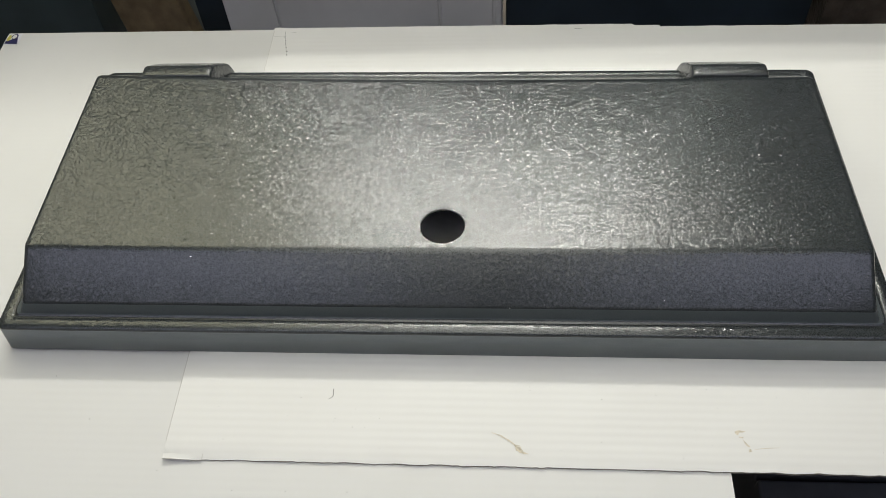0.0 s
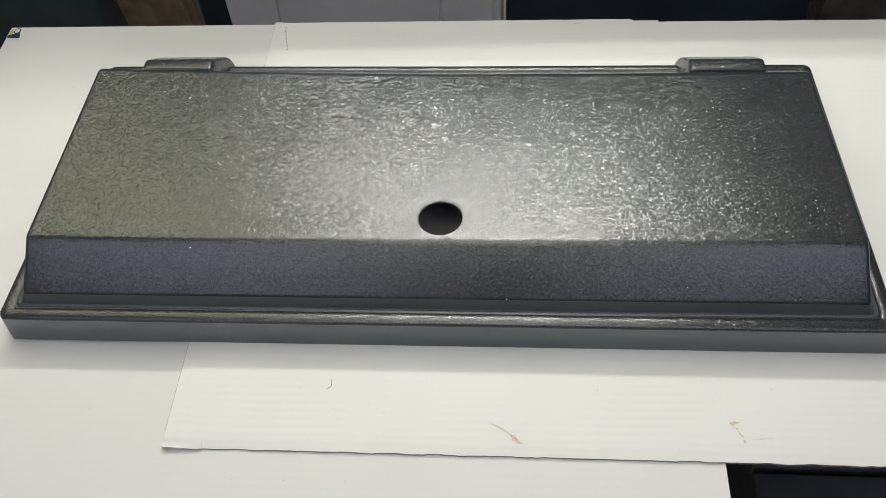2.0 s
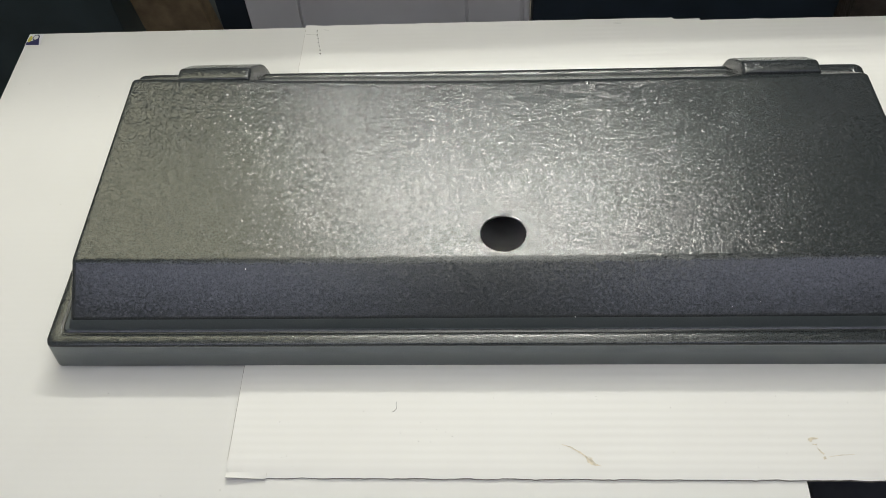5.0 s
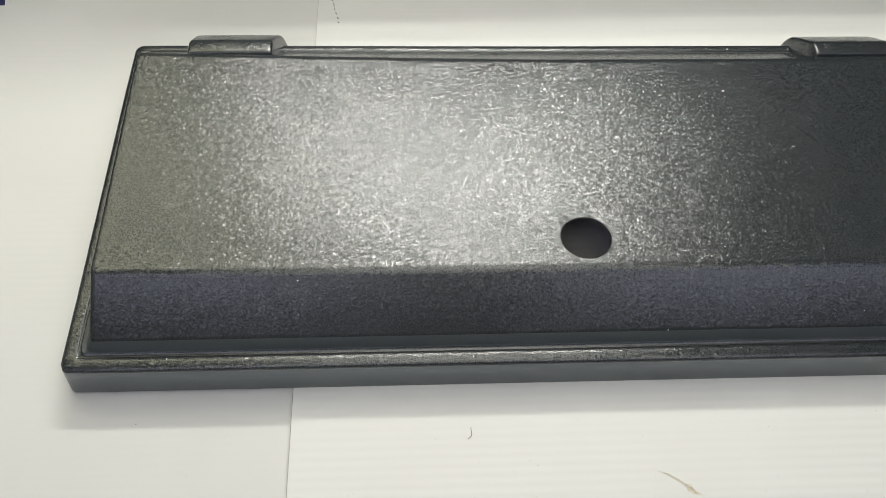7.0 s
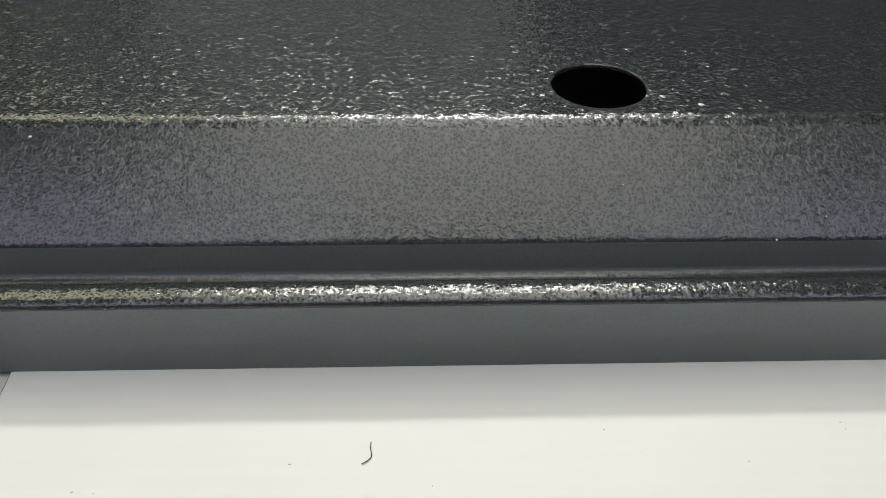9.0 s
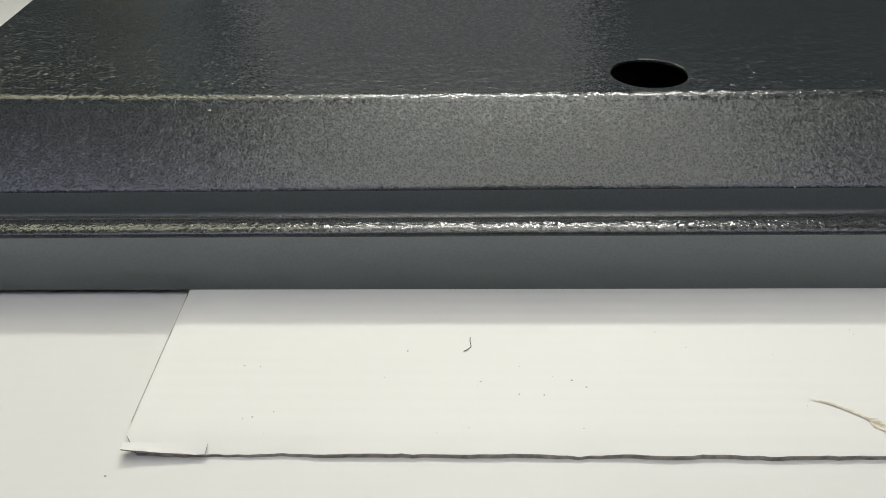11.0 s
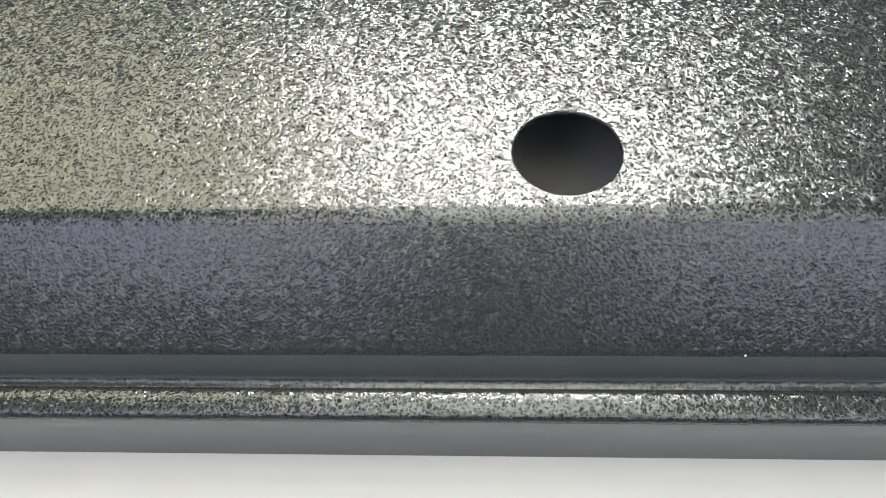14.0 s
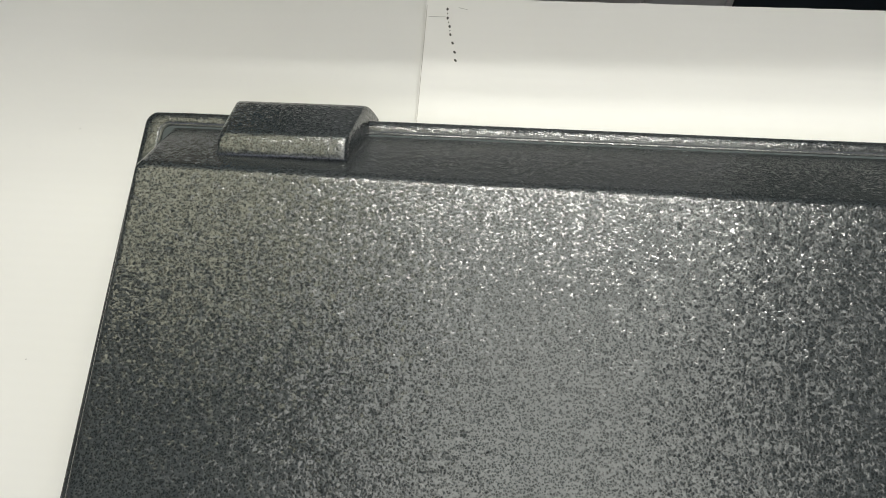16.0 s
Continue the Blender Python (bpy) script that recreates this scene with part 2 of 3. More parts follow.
# ---- table ----
table = tagged(new("table"), "dark slate table under white cardboard sheets", "table")
box_part("tabletop", (-0.66, 1.15, -0.105, 0.535, -0.040, -0.0072), M_TABLE, table)
for x in (-0.60, 1.08):
    for y in (-0.06, 0.48):
        box_part("leg", (x - 0.025, x + 0.025, y - 0.025, y + 0.025, FLOOR, -0.040), M_STEEL, table)


# ---- cardboard sheets ----
def sheet(name, x0, x1, y0, y1, thick, top, mat, nx, ny, edit):
    """A sheet with thickness on a grid whose corners edit() moves."""
    bm = bmesh.new()
    layers = []
    for k in (0, 1):
        grid = []
        for j in range(ny + 1):
            row = []
            for i in range(nx + 1):
                fx, fy = i / nx, j / ny
                p = edit(x0 + (x1 - x0) * fx, y0 + (y1 - y0) * fy, fx, fy)
                row.append(bm.verts.new((p[0], p[1], p[2] + top - (thick if k == 0 else 0))))
            grid.append(row)
        layers.append(grid)
    for k, g in enumerate(layers):
        for j in range(ny):
            for i in range(nx):
                q = [g[j][i], g[j][i + 1], g[j + 1][i + 1], g[j + 1][i]]
                bm.faces.new(q if k else q[::-1])
    a, b = layers
    rim = [(0, i) for i in range(nx + 1)] + [(j, nx) for j in range(1, ny + 1)] + [(ny, i) for i in range(nx - 1, -1, -1)] + [(j, 0) for j in range(ny - 1, 0, -1)]
    for (j, i), (jj, ii) in zip(rim, rim[1:] + rim[:1]):
        bm.faces.new((a[j][i], a[jj][ii], b[jj][ii], b[j][i])).material_index = 1
    return smooth(part(name, bm, [mat, M_CUT]), 40)


def board_edit(x, y, fx, fy):
    return x + 0.008 * (1 - fy) * (fx < 0.02) - 0.004 * fx * (0.5 - fy), y, 0


def card_edit(x, y, fx, fy):
    z = 0
    front = max(0, 1 - (y + 0.1215) / 0.010)
    z -= front * front * (0.0013 + 0.0012 * max(0, min(1, (-0.15 - x) / 0.08)) + 0.0011 * max(0, noise.noise((x * 30, 3, 1))))
    if fy < 0.01:
        y += 0.0011 * noise.noise((x * 45, 0, 0)) + 0.0008 * noise.noise((x * 160, 5, 0))
    if fy > 0.99:
        y += 0.0008 * noise.noise((x * 40, 9, 0)) - (0.0065 if x > 0.2545 else 0) - 0.004 * max(0, x - 0.2545)
        z += 0.0012 * max(0, 1 - abs(x + 0.262) / 0.02)
    if fx < 0.01:
        x += 0.0006 * noise.noise((y * 60, 4, 2)) + 0.003 * max(0, 1 - (y + 0.1215) / 0.012) * (y < -0.11)
        z -= 0.0008 * max(0, 1 - (y + 0.1215) / 0.03)
    if fx < 0.03 and y < -0.10:
        z += 0.0016 * (1 - fx / 0.03) * max(0, 1 - (y + 0.1215) / 0.02)
    if fx < 0.001 and fy < 0.001:
        x, y = x + 0.003, y + 0.0025
    return x, y, z


tagged(sheet("cardboard_sheet", -0.673, 0.288, -0.40, 0.5475, 0.003, -0.0040, M_BOARD, 24, 24, board_edit),
       "large plain white cardboard sheet lying flat on the table", "cardboard", "cardboard sheets")
card = tagged(sheet("corrugated_card", -0.2655, 1.05, -0.1215, 0.546, 0.0036, 0.0, M_CARD, 260, 70, card_edit),
       "white corrugated card with a frayed front edge under the hood", "cardboard", "cardboard sheets")

# ---- plastic hood ----
hood = tagged(new("plastic_hood"), "black leather-grained moulded plastic hood with a round hole", "plastic hood")
HX, HY, HR, BLK = 0.0071, 0.1057, 0.0233, 0.031
TOP_X, TOP_F, TOP_B = 0.4366, 0.0728, 0.3405


def axis(lo, hi, b0, b1, near, far):
    """Grid lines: fine at both ends, twelve steps across the hole's block."""
    edge = [0, 0.0012, 0.0024, 0.0040, 0.0060]
    a = [lo + e for e in edge] + list(np.linspace(lo + 0.006, b0, near + 1)[1:])
    b = list(np.linspace(b0, b1, 13)[1:])
    c = list(np.linspace(b1, hi - 0.006, far + 1)[1:]) + [hi - e for e in edge[::-1]][1:]
    return a + b + c


LIP = 0.0075
XS = axis(LIP - TOP_X, TOP_X - LIP, HX - BLK, HX + BLK, 16, 16)
YS = axis(TOP_F + LIP, TOP_B - LIP, HY - 0.0245, HY + 0.0290, 1, 10)
YS[:5] = [TOP_F + LIP + d for d in (0, 0.0002, 0.0004, 0.0006, 0.0008)]
UX = [x / (TOP_X - LIP) for x in XS]
VY = [(y - TOP_F - LIP) / (TOP_B - TOP_F - 2 * LIP) for y in YS]
NX, NY = len(XS), len(YS)
IX0, IY0 = 4 + 16, 4 + 1


def sag(x):
    return 1 - (x / TOP_X) ** 2


def twist(x, y, z):
    """The moulding is a little warped, by amounts fitted to the camera's view: its back left corner stands higher, the
    back right one lower.
    """
    lift = 0.010 * max(0, -x / TOP_X) - 0.003 * max(0, x / TOP_X)
    return lift * max(0, min(1, (y - 0.08) / 0.26)) * min(1, z / 0.08)


# Rings from the bottom up: half width, front, back, front height, back height, corner radius, sag.
PROFILE = [
    ((0.4650, 0.0000, 0.4120, 0.0000, 0.0000, 0.009, 0), 0),
    ((0.4626, 0.0026, 0.4100, 0.0368, 0.0320, 0.010, 0), 0.0020),
    ((0.4590, 0.0060, 0.4066, 0.0384, 0.0337, 0.010, 0), 0.0020),
    ((0.4532, 0.0122, 0.4030, 0.0387, 0.0341, 0.009, 0), 0.0022),
    ((0.4497, 0.0158, 0.4000, 0.0378, 0.0338, 0.007, 0), 0.0010),
    ((0.4492, 0.0166, 0.3994, 0.0372, 0.0332, 0.006, 0), 0.0005),
    ((0.4470, 0.0188, 0.3976, 0.0374, 0.0334, 0.006, 0), 0.0010),
    ((0.4462, 0.0212, 0.3968, 0.0392, 0.0340, 0.006, 0), 0.0012),
    ((0.4405, 0.0262, 0.3950, 0.0515, 0.0350, 0.006, 0), 0.0022),
    ((TOP_X, TOP_F, TOP_B, 0.0897, 0.0820, 0.006, 0.0036), 0.0045),
    ((TOP_X - LIP, TOP_F + LIP, TOP_B - LIP, 0.0896, 0.0822, 0.003, 0.0036), 0),
]


def fillet(keys):
    """Rounds each ring of the profile by its own radius."""
    out = [np.array(keys[0][0])]
    for (a, _), (b, r), (c, _) in zip(keys, keys[1:], keys[2:]):
        a, b, c = np.array(a), np.array(b), np.array(c)
        la, lc = np.linalg.norm((b - a)[1:4:2]), np.linalg.norm((c - b)[1:4:2])
        p, q = b + (a - b) * min(0.45, r / la), b + (c - b) * min(0.6, r / lc)
        for t in (0, 0.25, 0.5, 0.75, 1):
            out.append(p * (1 - t) ** 2 + 2 * b * t * (1 - t) + q * t * t)
    return out


def ring_point(k, u, w):
    hx, yf, yb, zf, zb, r, s = k
    x, y = hx * u, yf + (yb - yf) * w
    cx, cy = max(-hx + r, min(hx - r, x)), max(yf + r, min(yb - r, y))
    d = Vector((x - cx, y - cy))
    if d.length > 1e-7 and abs(d.x) > 1e-7 and abs(d.y) > 1e-7:
        d = d.normalized() * r
        x, y = cx + d.x, cy + d.y
    z = zf + (zb - zf) * (y - yf) / (yb - yf)
    z -= s * sag(x)
    x *= 1 + 0.009 * (1 - w) * (zf < 0.0391)
    return x, y, z + twist(x, y, z)


def hood_shell():
    bm = bmesh.new()
    rim = [(i, 0) for i in range(NX)] + [(NX - 1, j) for j in range(1, NY)] + [(i, NY - 1) for i in range(NX - 2, -1, -1)] + [(0, j) for j in range(NY - 2, 0, -1)]
    rings = fillet(PROFILE)
    loops = [[bm.verts.new(ring_point(k, UX[i], VY[j])) for i, j in rim] for k in rings]
    n = len(rim)
    for level, (a, b) in enumerate(zip(loops, loops[1:])):
        for i in range(n):
            f = bm.faces.new((a[i], a[(i + 1) % n], b[(i + 1) % n], b[i]))
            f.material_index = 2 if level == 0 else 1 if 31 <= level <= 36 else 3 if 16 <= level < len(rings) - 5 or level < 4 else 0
    # flat top: a grid whose outer line is the last ring, with a round hole
    last = rings[-1]
    grid = {}
    for (i, j), v in zip(rim, loops[-1]):
        grid[i, j] = v
    hole = set((i, j) for i in range(IX0, IX0 + 13) for j in range(IY0, IY0 + 13))
    inner = set((i, j) for i in range(IX0 + 1, IX0 + 12) for j in range(IY0 + 1, IY0 + 12))

    def height(x, y):
        z = last[3] + (last[4] - last[3]) * (y - last[1]) / (last[2] - last[1]) - last[6] * sag(x)
        return z + twist(x, y, z)

    for i in range(1, NX - 1):
        for j in range(1, NY - 1):
            if (i, j) not in inner:
                x, y = last[0] * UX[i], last[1] + (last[2] - last[1]) * VY[j]
                grid[i, j] = bm.verts.new((x, y, height(x, y)))
    for i in range(NX - 1):
        for j in range(NY - 1):
            if not (IX0 <= i < IX0 + 12 and IY0 <= j < IY0 + 12):
                bm.faces.new((grid[i, j], grid[i + 1, j], grid[i + 1, j + 1], grid[i, j + 1]))
    block = [(IX0 + i, IY0) for i in range(13)] + [(IX0 + 12, IY0 + j) for j in range(1, 13)] + [(IX0 + i, IY0 + 12) for i in range(11, -1, -1)] + [(IX0, IY0 + j) for j in range(11, 0, -1)]
    prev = [grid[q] for q in block]
    for rad, drop in ((HR + 0.0006, 0), (HR, 0.0005), (HR, 0.0022)):
        now = []
        for q in block:
            d = (Vector(grid[q].co[:2]) - Vector((HX, HY))).normalized() * rad
            now.append(bm.verts.new((HX + d.x, HY + d.y, height(HX + d.x, HY + d.y) - drop)))
        for i in range(48):
            bm.faces.new((prev[i], prev[(i + 1) % 48], now[(i + 1) % 48], now[i]))
        prev = now
    bmesh.ops.recalc_face_normals(bm, faces=bm.faces)
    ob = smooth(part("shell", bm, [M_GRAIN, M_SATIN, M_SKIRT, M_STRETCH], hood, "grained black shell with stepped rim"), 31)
    mod = ob.modifiers.new("wall", "SOLIDIFY")
    mod.thickness, mod.offset = 0.0009, -1
    return ob


hood_shell()


def tab(side):
    """A raised rounded tab on the sloping back of the hood."""
    bm = bmesh.new()
    c, dz = 0.3455 * side, -0.0015 - 0.0065 * (side > 0)
    rows = ((0.3535, 0.0600, 0.0495), (0.3555, 0.0765, 0.0465), (0.3575, 0.0785, 0.0460), (0.3735, 0.0785, 0.0460), (0.3765, 0.0770, 0.0460),
            (0.4120, 0.0510, 0.0485), (0.4170, 0.0460, 0.0495), (0.4215, 0.0360, 0.0510), (0.4225, 0.0200, 0.0540))
    low = ((0.3510, 0.0560, 0.0520), (0.3540, 0.0570, 0.0510), (0.3575, 0.0580, 0.0505), (0.3735, 0.0460, 0.0510), (0.3765, 0.0445, 0.0510),
           (0.4040, 0.0280, 0.0525), (0.4080, 0.0220, 0.0530), (0.4110, 0.0180, 0.0530), (0.4112, 0.0178, 0.0531))
    sheet = []
    for (y, z, h), (ly, lz, lh) in zip(rows, low):
        line = [(c - lh, ly, lz), (c - h, y, z + dz - 0.004), (c - h + 0.002, y, z + dz - 0.0006), (c - h + 0.006, y, z + dz), (c, y, z + dz)]
        line += [(2 * c - x, yy, zz) for x, yy, zz in line[3::-1]]
        sheet.append([bm.verts.new(p) for p in line])
    for p, q in zip(sheet, sheet[1:]):
        for k in range(8):
            bm.faces.new((p[k], p[k + 1], q[k + 1], q[k]))
    bmesh.ops.remove_doubles(bm, verts=bm.verts, dist=1e-5)
    bmesh.ops.recalc_face_normals(bm, faces=bm.faces)
    ob = part("tab", bm, M_GRAIN, hood)
    sub = ob.modifiers.new("edge", "SUBSURF")
    sub.levels = sub.render_levels = 3
    return smooth(ob, 180)


tab(-1)
tab(1)

# ---- things behind the table ----
# Their unseen tops are raised so that their shade falls on the card's back.
cabinet = tagged(new("cabinet"), "dark teal painted cabinet standing behind the table", "cabinet")
box_part("body", (-1.40, -0.615, 0.70, 1.20, FLOOR, 0.450), M_TEAL, cabinet)
box_part("top", (-1.41, -0.612, 0.695, 1.20, 0.450, 0.470), M_TEAL, cabinet)
bm = bmesh.new()
for v in box(bm, -0.606, -0.49, 0.745, 0.785, FLOOR, 0.535):
    v.co.x += -0.10 * (v.co.z + 0.11) if v.co.x < -0.55 else -0.16 * (v.co.z + 0.11)
tagged(bevelled(part("brown_board", bm, M_TAN), 0.003), "raw brown fibreboard sheet leaning behind the table", "board")
tagged(box_part("black_board", (-0.485, -0.426, 0.80, 0.86, FLOOR, 0.620), M_NAVY), "blackish board standing behind the table", "board")
carton = tagged(new("white_carton"), "tall white carton with folded seams behind the table", "carton")
box_part("body", (-0.415, 0.066, 0.756, 1.10, FLOOR, 0.457), M_BOX, carton)
box_part("side_flap", (-0.415, -0.326, 0.752, 0.757, FLOOR, 0.540), M_BOX, carton, 0.002)
box_part("middle_flap", (-0.322, -0.043, 0.751, 0.757, FLOOR, 0.460), M_BOX, carton, 0.002)
box_part("edge_flap", (-0.039, 0.050, 0.752, 0.757, FLOOR, 0.460), M_BOX, carton, 0.002)
box_part("edge_strip", (0.055, 0.064, 0.750, 0.757, FLOOR, 0.460), M_BOX, carton, 0.002)
tagged(box_part("blue_black_board", (0.072, 0.585, 0.77, 0.83, FLOOR, 0.480), M_NAVY), "blackish blue board standing behind the table", "board")


def wrapped_pack():
    """A pack in dark brown film, its front pulled into upright creases."""
    bm = bmesh.new()
    nx, nz = 40, 24
    g = []
    for k in range(nz + 1):
        z = FLOOR + (0.424 - FLOOR) * k / nz
        row = []
        for i in range(nx + 1):
            x = 0.592 + 0.9 * i / nx
            crease = 0.018 * abs(noise.noise((x * 14 + z * 3, z * 1.5, 2))) + 0.008 * noise.noise((x * 40, z * 6, 7))
            row.append(bm.verts.new((x, 0.735 - crease, z)))
        g.append(row)
    for k in range(nz):
        for i in range(nx):
            bm.faces.new((g[k][i], g[k][i + 1], g[k + 1][i + 1], g[k + 1][i]))
    back = [bm.verts.new(p) for p in ((0.592, 1.1, FLOOR), (1.492, 1.1, FLOOR), (1.492, 1.1, 0.424), (0.592, 1.1, 0.424))]
    bm.faces.new(back)
    bm.faces.new([back[3]] + [g[nz][i] for i in range(nx + 1)] + [back[2]])
    bm.faces.new([back[0], back[3]] + [g[k][0] for k in range(nz, -1, -1)])
    bm.faces.new([back[2], back[1]] + [g[k][nx] for k in range(nz + 1)])
    bm.faces.new([back[1], back[0]] + [g[0][i] for i in range(nx + 1)])
    bmesh.ops.recalc_face_normals(bm, faces=bm.faces)
    return smooth(part("wrapped_pack", bm, M_WRAP), 50)


tagged(wrapped_pack(), "pack wrapped in creased dark brown film", "pack")

# ---- box under the table's front ----
crate = tagged(new("storage_box"), "dark slate plastic storage box under the table", "box")
box_part("body", (0.405, 0.93, -0.36, 0.24, FLOOR, -0.325), M_TABLE, crate, 0.006)
box_part("lid", (0.400, 0.935, -0.365, -0.002, -0.325, -0.300), M_TABLE, crate, 0.005)
box_part("lid_flap", (0.400, 0.935, 0.004, 0.245, -0.325, -0.300), M_TABLE, crate, 0.005)


# ---- marks on the cardboard ----
def ribbon(points, widths, mat, name, z=0.0004):
    """A flat scuff along a bent line, with an uneven outline."""
    bm = bmesh.new()
    pts = []
    for (p, w), (q, v) in zip(zip(points, widths), zip(points[1:], widths[1:])):
        for k in range(5):
            t = k / 5
            pts.append((Vector(p).lerp(Vector(q), t), w + (v - w) * t))
    pts.append((Vector(points[-1]), widths[-1]))
    rows = []
    z += 0.0001 * (int(points[0][1] * 1e5) % 4)
    for i, (p, w) in enumerate(pts):
        d = (pts[min(i + 1, len(pts) - 1)][0] - pts[max(i - 1, 0)][0]).normalized()
        n = Vector((-d.y, d.x))
        a, c = (0.5 + 0.35 * noise.noise((p.x * 700, p.y * 700, s)) for s in (1, 9))
        rows.append([bm.verts.new((*(p + n * w * a), z)), bm.verts.new((*(p - n * w * c), z))])
    for a, c in zip(rows, rows[1:]):
        bm.faces.new((a[0], a[1], c[1], c[0]))
    return part(name, bm, mat)


def edge_shade(points, low, high):
    """Brownish strip that paints in the shade along the card's cut edge, of uneven width."""
    ribbon(points, [low + (high - low) * (0.5 + 0.5 * noise.noise((x * 170, y * 170, 3))) for x, y in points], M_CUT, "edge_shade", 0.0003).parent = card


edge_shade([(-0.2652, -0.104 + 0.0065 * k) for k in range(17)], 0.0001, 0.0006)
edge_shade([(-0.2648, 0.415 + 0.0065 * k) for k in range(20)], 0.0001, 0.0005)


def curled_corner():
    """The crushed front corner of the card, its liner bent up and split from the flutes."""
    bm = bmesh.new()
    g = []
    for i in range(9):
        u = i / 8
        row = []
        for j in range(6):
            v = j / 5
            x, y = -0.2648 + 0.040 * u, -0.1228 + 0.0060 * v
            lift = (1 - u) ** 2 * (0.0019 * (1 - v) ** 2) + 0.0005 * noise.noise((x * 220, y * 300, 6)) * (1 - v)
            row.append([bm.verts.new((x + 0.0012 * (1 - v) * (1 - u), y + 0.0005 * noise.noise((x * 150, 2, 2)), z)) for z in (lift - 0.0005 - 0.0013 * (1 - v) * u, lift + 0.0003 - 0.0013 * (1 - v) * u)])
        g.append(row)
    for i in range(8):
        for j in range(5):
            bm.faces.new([g[i][j][1], g[i + 1][j][1], g[i + 1][j + 1][1], g[i][j + 1][1]])
            bm.faces.new([g[i][j][0], g[i][j + 1][0], g[i + 1][j + 1][0], g[i + 1][j][0]]).material_index = 1
        bm.faces.new([g[i][0][0], g[i + 1][0][0], g[i + 1][0][1], g[i][0][1]]).material_index = 1
    for j in range(5):
        bm.faces.new([g[0][j][0], g[0][j][1], g[0][j + 1][1], g[0][j + 1][0]]).material_index = 1
    return smooth(part("curled_corner", bm, [M_CARD, M_CUT], card, "crushed corner with the paper liner curled up"), 60)


curled_corner()

scuff = tagged(new("brown_scuff"), "brown scratch torn into the white card", "scuff")
for pts, ws in ((((0.0604, -0.0873), (0.0688, -0.0901), (0.0771, -0.0952), (0.0837, -0.1004), (0.0875, -0.1035)), (0.0003, 0.0013, 0.0014, 0.0012, 0.0008)),
                (((0.0835, -0.1000), (0.0868, -0.1040), (0.0905, -0.1075), (0.0965, -0.1090)), (0.0015, 0.0055, 0.0028, 0.0004)),
                (((0.0835, -0.1000), (0.0885, -0.1005)), (0.0010, 0.0004))):
    ribbon(pts, ws, M_DIRT, "scratch").parent = scuff
scrape = tagged(new("grey_scrape"), "broken grey-brown scrape on the white card", "scuff")
for pts, ws in ((((0.2965, -0.0835), (0.2985, -0.0812), (0.3055, -0.0804)), (0.0040, 0.0030, 0.0008)), (((0.2990, -0.0868), (0.3030, -0.0870)), (0.0014, 0.0012)),
                (((0.3025, -0.0900), (0.3050, -0.0940), (0.3075, -0.0965)), (0.0006, 0.0018, 0.0020)), (((0.3060, -0.1005), (0.3085, -0.1002)), (0.0030, 0.0022)),
                (((0.3120, -0.0990), (0.3230, -0.0975), (0.3356, -0.0967)), (0.0004, 0.0007, 0.0003))):
    ribbon(pts, ws, M_DIRT, "scratch").parent = scrape
mark = tagged(new("pen_mark"), "faint grey pencil marks near the card's back edge", "mark")
for pts, ws in ((((-0.2386, 0.5365), (-0.2313, 0.5345)), (0.0006, 0.0004)), (((0.1694, 0.5364), (0.1795, 0.5358)), (0.0012, 0.0008)), (((-0.2627, 0.5269), (-0.2489, 0.5270)), (0.0005, 0.0004))):
    ribbon(pts, ws, M_GREYDOT, "stroke").parent = mark


def hair():
    data = bpy.data.curves.new("hair", "CURVE")
    data.dimensions, data.bevel_depth, data.bevel_resolution = "3D", 0.00022, 2
    pts = ((-0.1027, -0.0425), (-0.1031, -0.0463), (-0.1017, -0.0488), (-0.1027, -0.0514), (-0.1062, -0.0535))
    s = data.splines.new("NURBS")
    s.points.add(len(pts) - 1)
    s.use_endpoint_u, s.order_u = True, 4
    for p, (x, y) in zip(s.points, pts):
        p.co = (x, y, 0.0005, 1)
    ob = new("hair_scrap", data)
    ob.data.materials.append(M_DARK)
    mesh = bpy.data.meshes.new_from_object(ob.evaluated_get(bpy.context.evaluated_depsgraph_get()))
    bpy.data.objects.remove(ob)
    mesh.materials.clear()
    mesh.materials.append(M_DARK)
    return new("thread_scrap", mesh)


tagged(hair(), "short curled dark thread lying on the card", "thread")


def flecks(name, spots, mat, z):
    bm = bmesh.new()
    for x, y, r in spots:
        bmesh.ops.create_cone(bm, cap_ends=True, segments=7, radius1=r, radius2=r * 0.7, depth=0.0003,
                              matrix=pose(x, y, z, 0, 0, 40 * x * 100) @ Matrix.Diagonal((1.3, 0.8, 1, 1)))
    return part(name, bm, mat)


rng = random.Random(4)
CARD_DOTS = ((-0.2191, -0.0642), (-0.2074, -0.1001), (-0.0973, -0.0755), (-0.0785, -0.0843), (-0.0664, -0.0847), (-0.0520, -0.0745),
             (-0.0453, -0.0793), (-0.1354, -0.0528), (0.2750, -0.0357), (0.1703, -0.0485), (0.2438, -0.1099))
spots = [(x, y, 0.00045) for x, y in CARD_DOTS] + [(rng.uniform(-0.25, 0.6), rng.uniform(-0.115, -0.035), rng.uniform(0.0002, 0.0004)) for _ in range(40)]
tagged(flecks("card_flecks", spots, M_GREYDOT, 0.0001), "tiny grey dirt flecks on the white card", "dirt", kind="stuff")
spots = [(x, y, 0.0006) for x, y in ((-0.2685, -0.133), (-0.1891, -0.1515), (-0.1365, -0.1512), (-0.0769, -0.1502), (-0.4051, -0.0304), (-0.3535, -0.0795))]
spots += [(rng.uniform(-0.66, -0.28), rng.uniform(-0.30, 0.50), rng.uniform(0.0003, 0.0006)) for _ in range(26)]
spots = [s for s in spots if not (-0.47 < s[0] and s[1] > -0.01)]
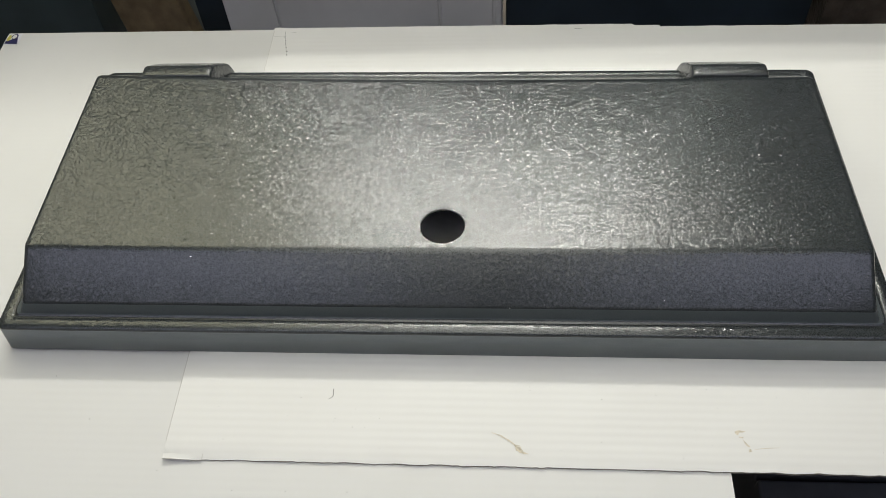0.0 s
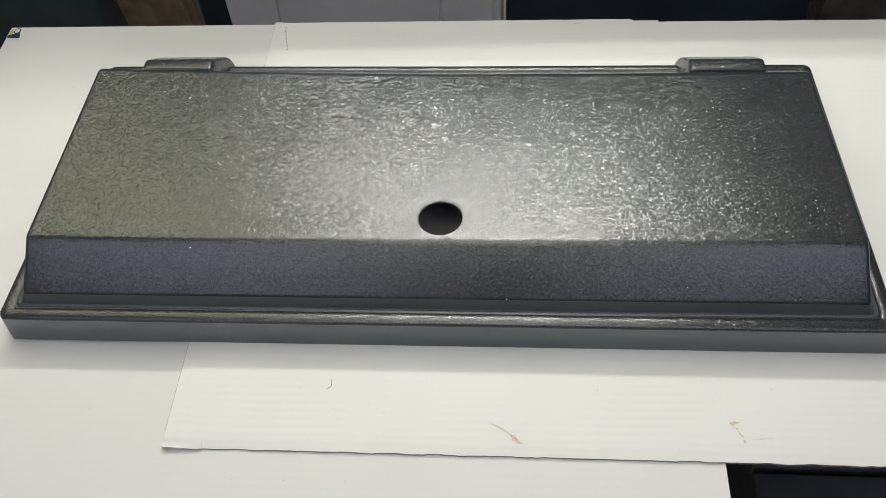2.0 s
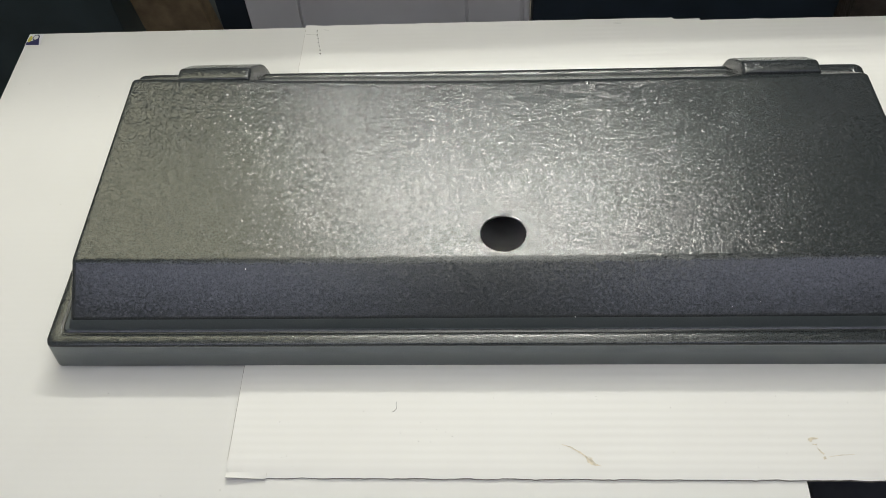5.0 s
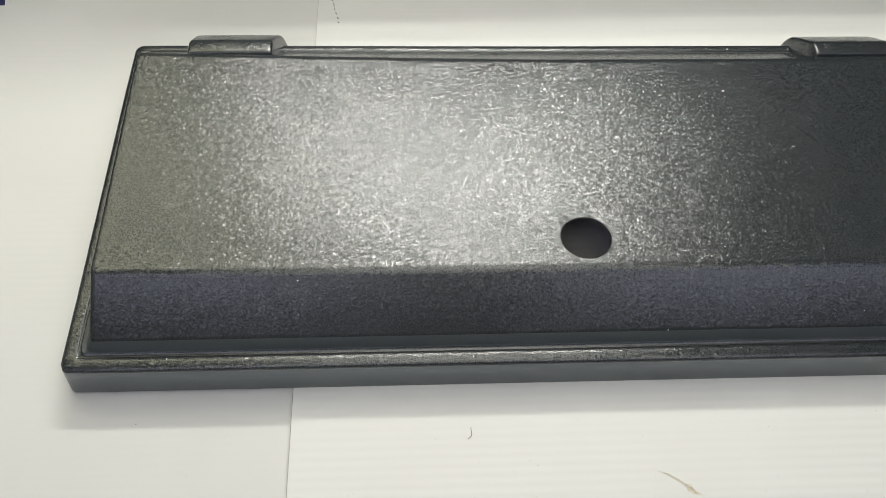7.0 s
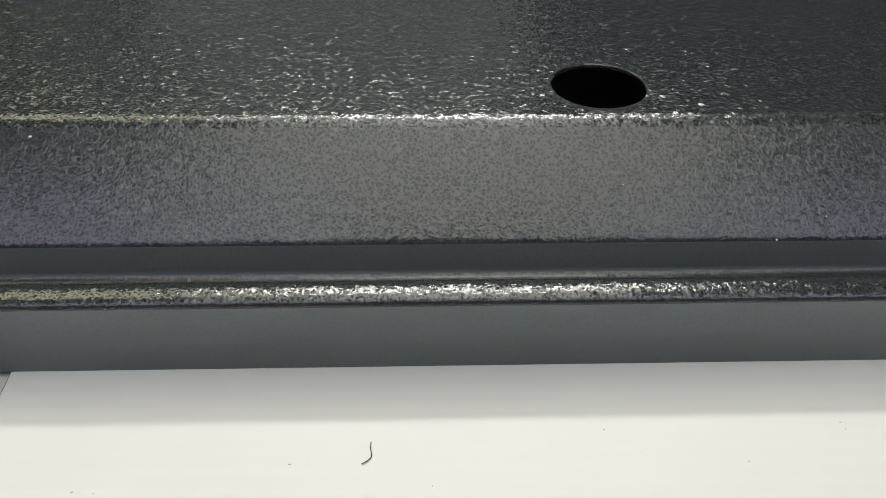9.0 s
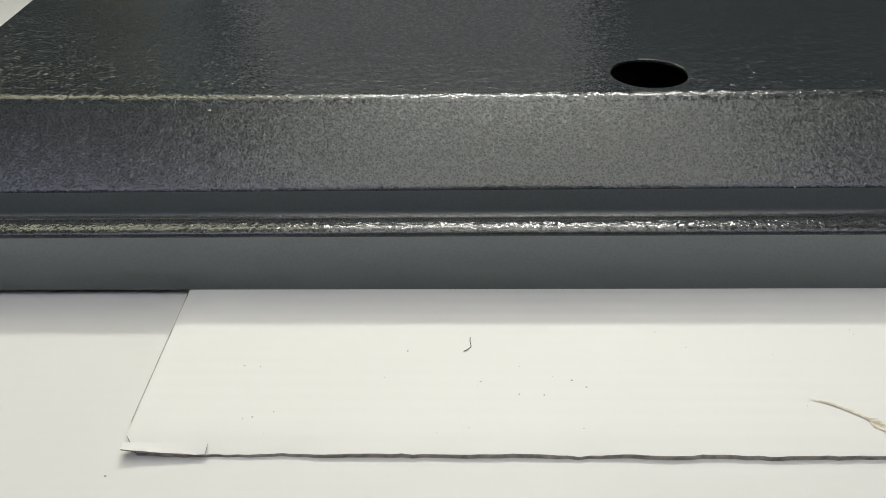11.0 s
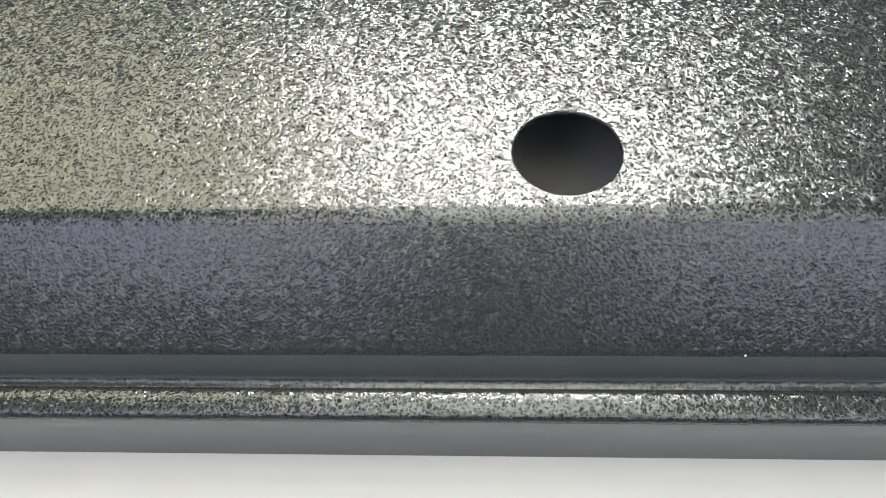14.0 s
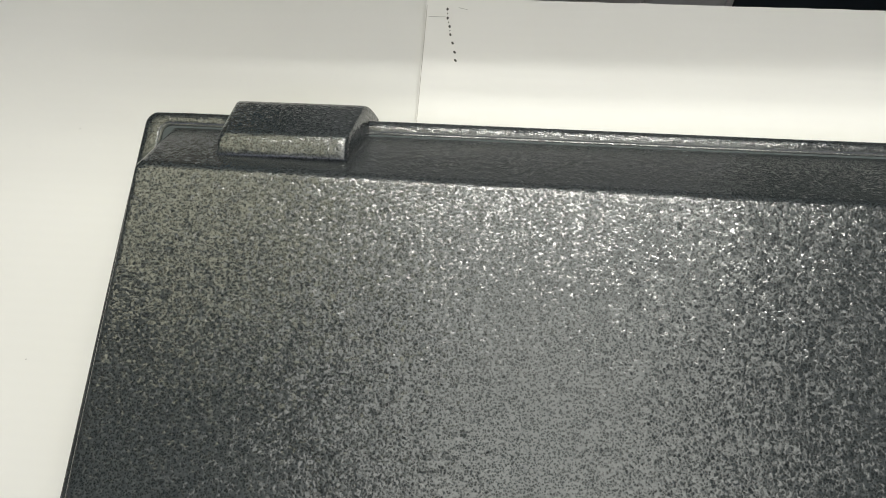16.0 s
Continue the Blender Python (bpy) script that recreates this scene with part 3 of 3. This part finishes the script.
tagged(flecks("board_flecks", spots, M_GREYDOT, -0.0039), "tiny grey dirt flecks on the white sheet", "dirt", kind="stuff")
PERF = ((-0.2479, 0.5351), (-0.2472, 0.5263), (-0.2450, 0.5183), (-0.2439, 0.5104), (-0.2416, 0.5025), (-0.2394, 0.4940), (-0.2383, 0.4863))
tagged(flecks("punched_holes", [(x, y, 0.0013) for x, y in PERF] + [((x + u) / 2, (y + v) / 2, 0.0006) for (x, y), (u, v) in zip(PERF, PERF[1:4])], M_DARK, 0.0001),
       "row of small dark punched holes in the card", "holes", kind="stuff")

# ---- corner sticker ----
sticker = tagged(new("sticker"), "small blue, yellow and white sticker on the sheet's corner", "sticker")


def flat(name, pts, mat, z):
    bm = bmesh.new()
    vs = [bm.verts.new((-0.6625 + x, 0.5345 + y, z)) for x, y in pts]
    bm.faces.new(vs)
    return part(name, bm, mat, sticker)


flat("backing", ((-0.0105, -0.0125), (0.0115, -0.0130), (0.0110, 0.0125), (-0.0105, 0.0120)), M_WHITE, -0.0037)
flat("blue_field", ((-0.0095, -0.0115), (0.0105, -0.0120), (0.0070, 0.0020), (-0.0010, -0.0020), (-0.0095, -0.0050)), M_BLUE, -0.0034)
flat("yellow_swirl", [(-0.0060 + 0.0028 * math.cos(a), 0.0010 + 0.0070 * math.sin(a)) for a in np.linspace(0, 6.0, 16)], M_YELLOW, -0.0031)
flat("dark_ring", [(0.0020 + 0.0052 * math.cos(a), 0.0040 + 0.0065 * math.sin(a)) for a in np.linspace(0, 6.0, 16)], M_BLUE, -0.0031)
flat("white_disc", [(0.0018 + 0.0036 * math.cos(a), 0.0038 + 0.0046 * math.sin(a)) for a in np.linspace(0, 6.0, 16)], M_WHITE, -0.0028)


# ---- dust on the hood ----
def crumbs():
    bm = bmesh.new()

    def drop(x, s, r):
        y = 0.0262 + (0.0728 - 0.0262) * s
        z = 0.0515 + (0.0885 - 0.0515) * s - 0.003 * s * sag(x)
        bmesh.ops.create_icosphere(bm, subdivisions=1, radius=r, matrix=pose(x, y, z + r * 0.3) @ Matrix.Diagonal((1.2, 0.9, 0.7, 1)))

    drop(-0.2554, 0.86, 0.0009)
    for _ in range(45):
        drop(rng.uniform(-0.42, 0.42), rng.uniform(0.1, 0.9), rng.uniform(0.00012, 0.0003))
    for x, y, z in ((-0.0931, 0.0033, 0.0345), (0.0778, 0.0262, 0.0508)):
        bmesh.ops.create_icosphere(bm, subdivisions=1, radius=0.0006, matrix=pose(x, y, z))
    return part("dust_crumbs", bm, M_CRUMB)


tagged(crumbs(), "tiny white crumbs of dust on the black hood", "dust", kind="stuff")
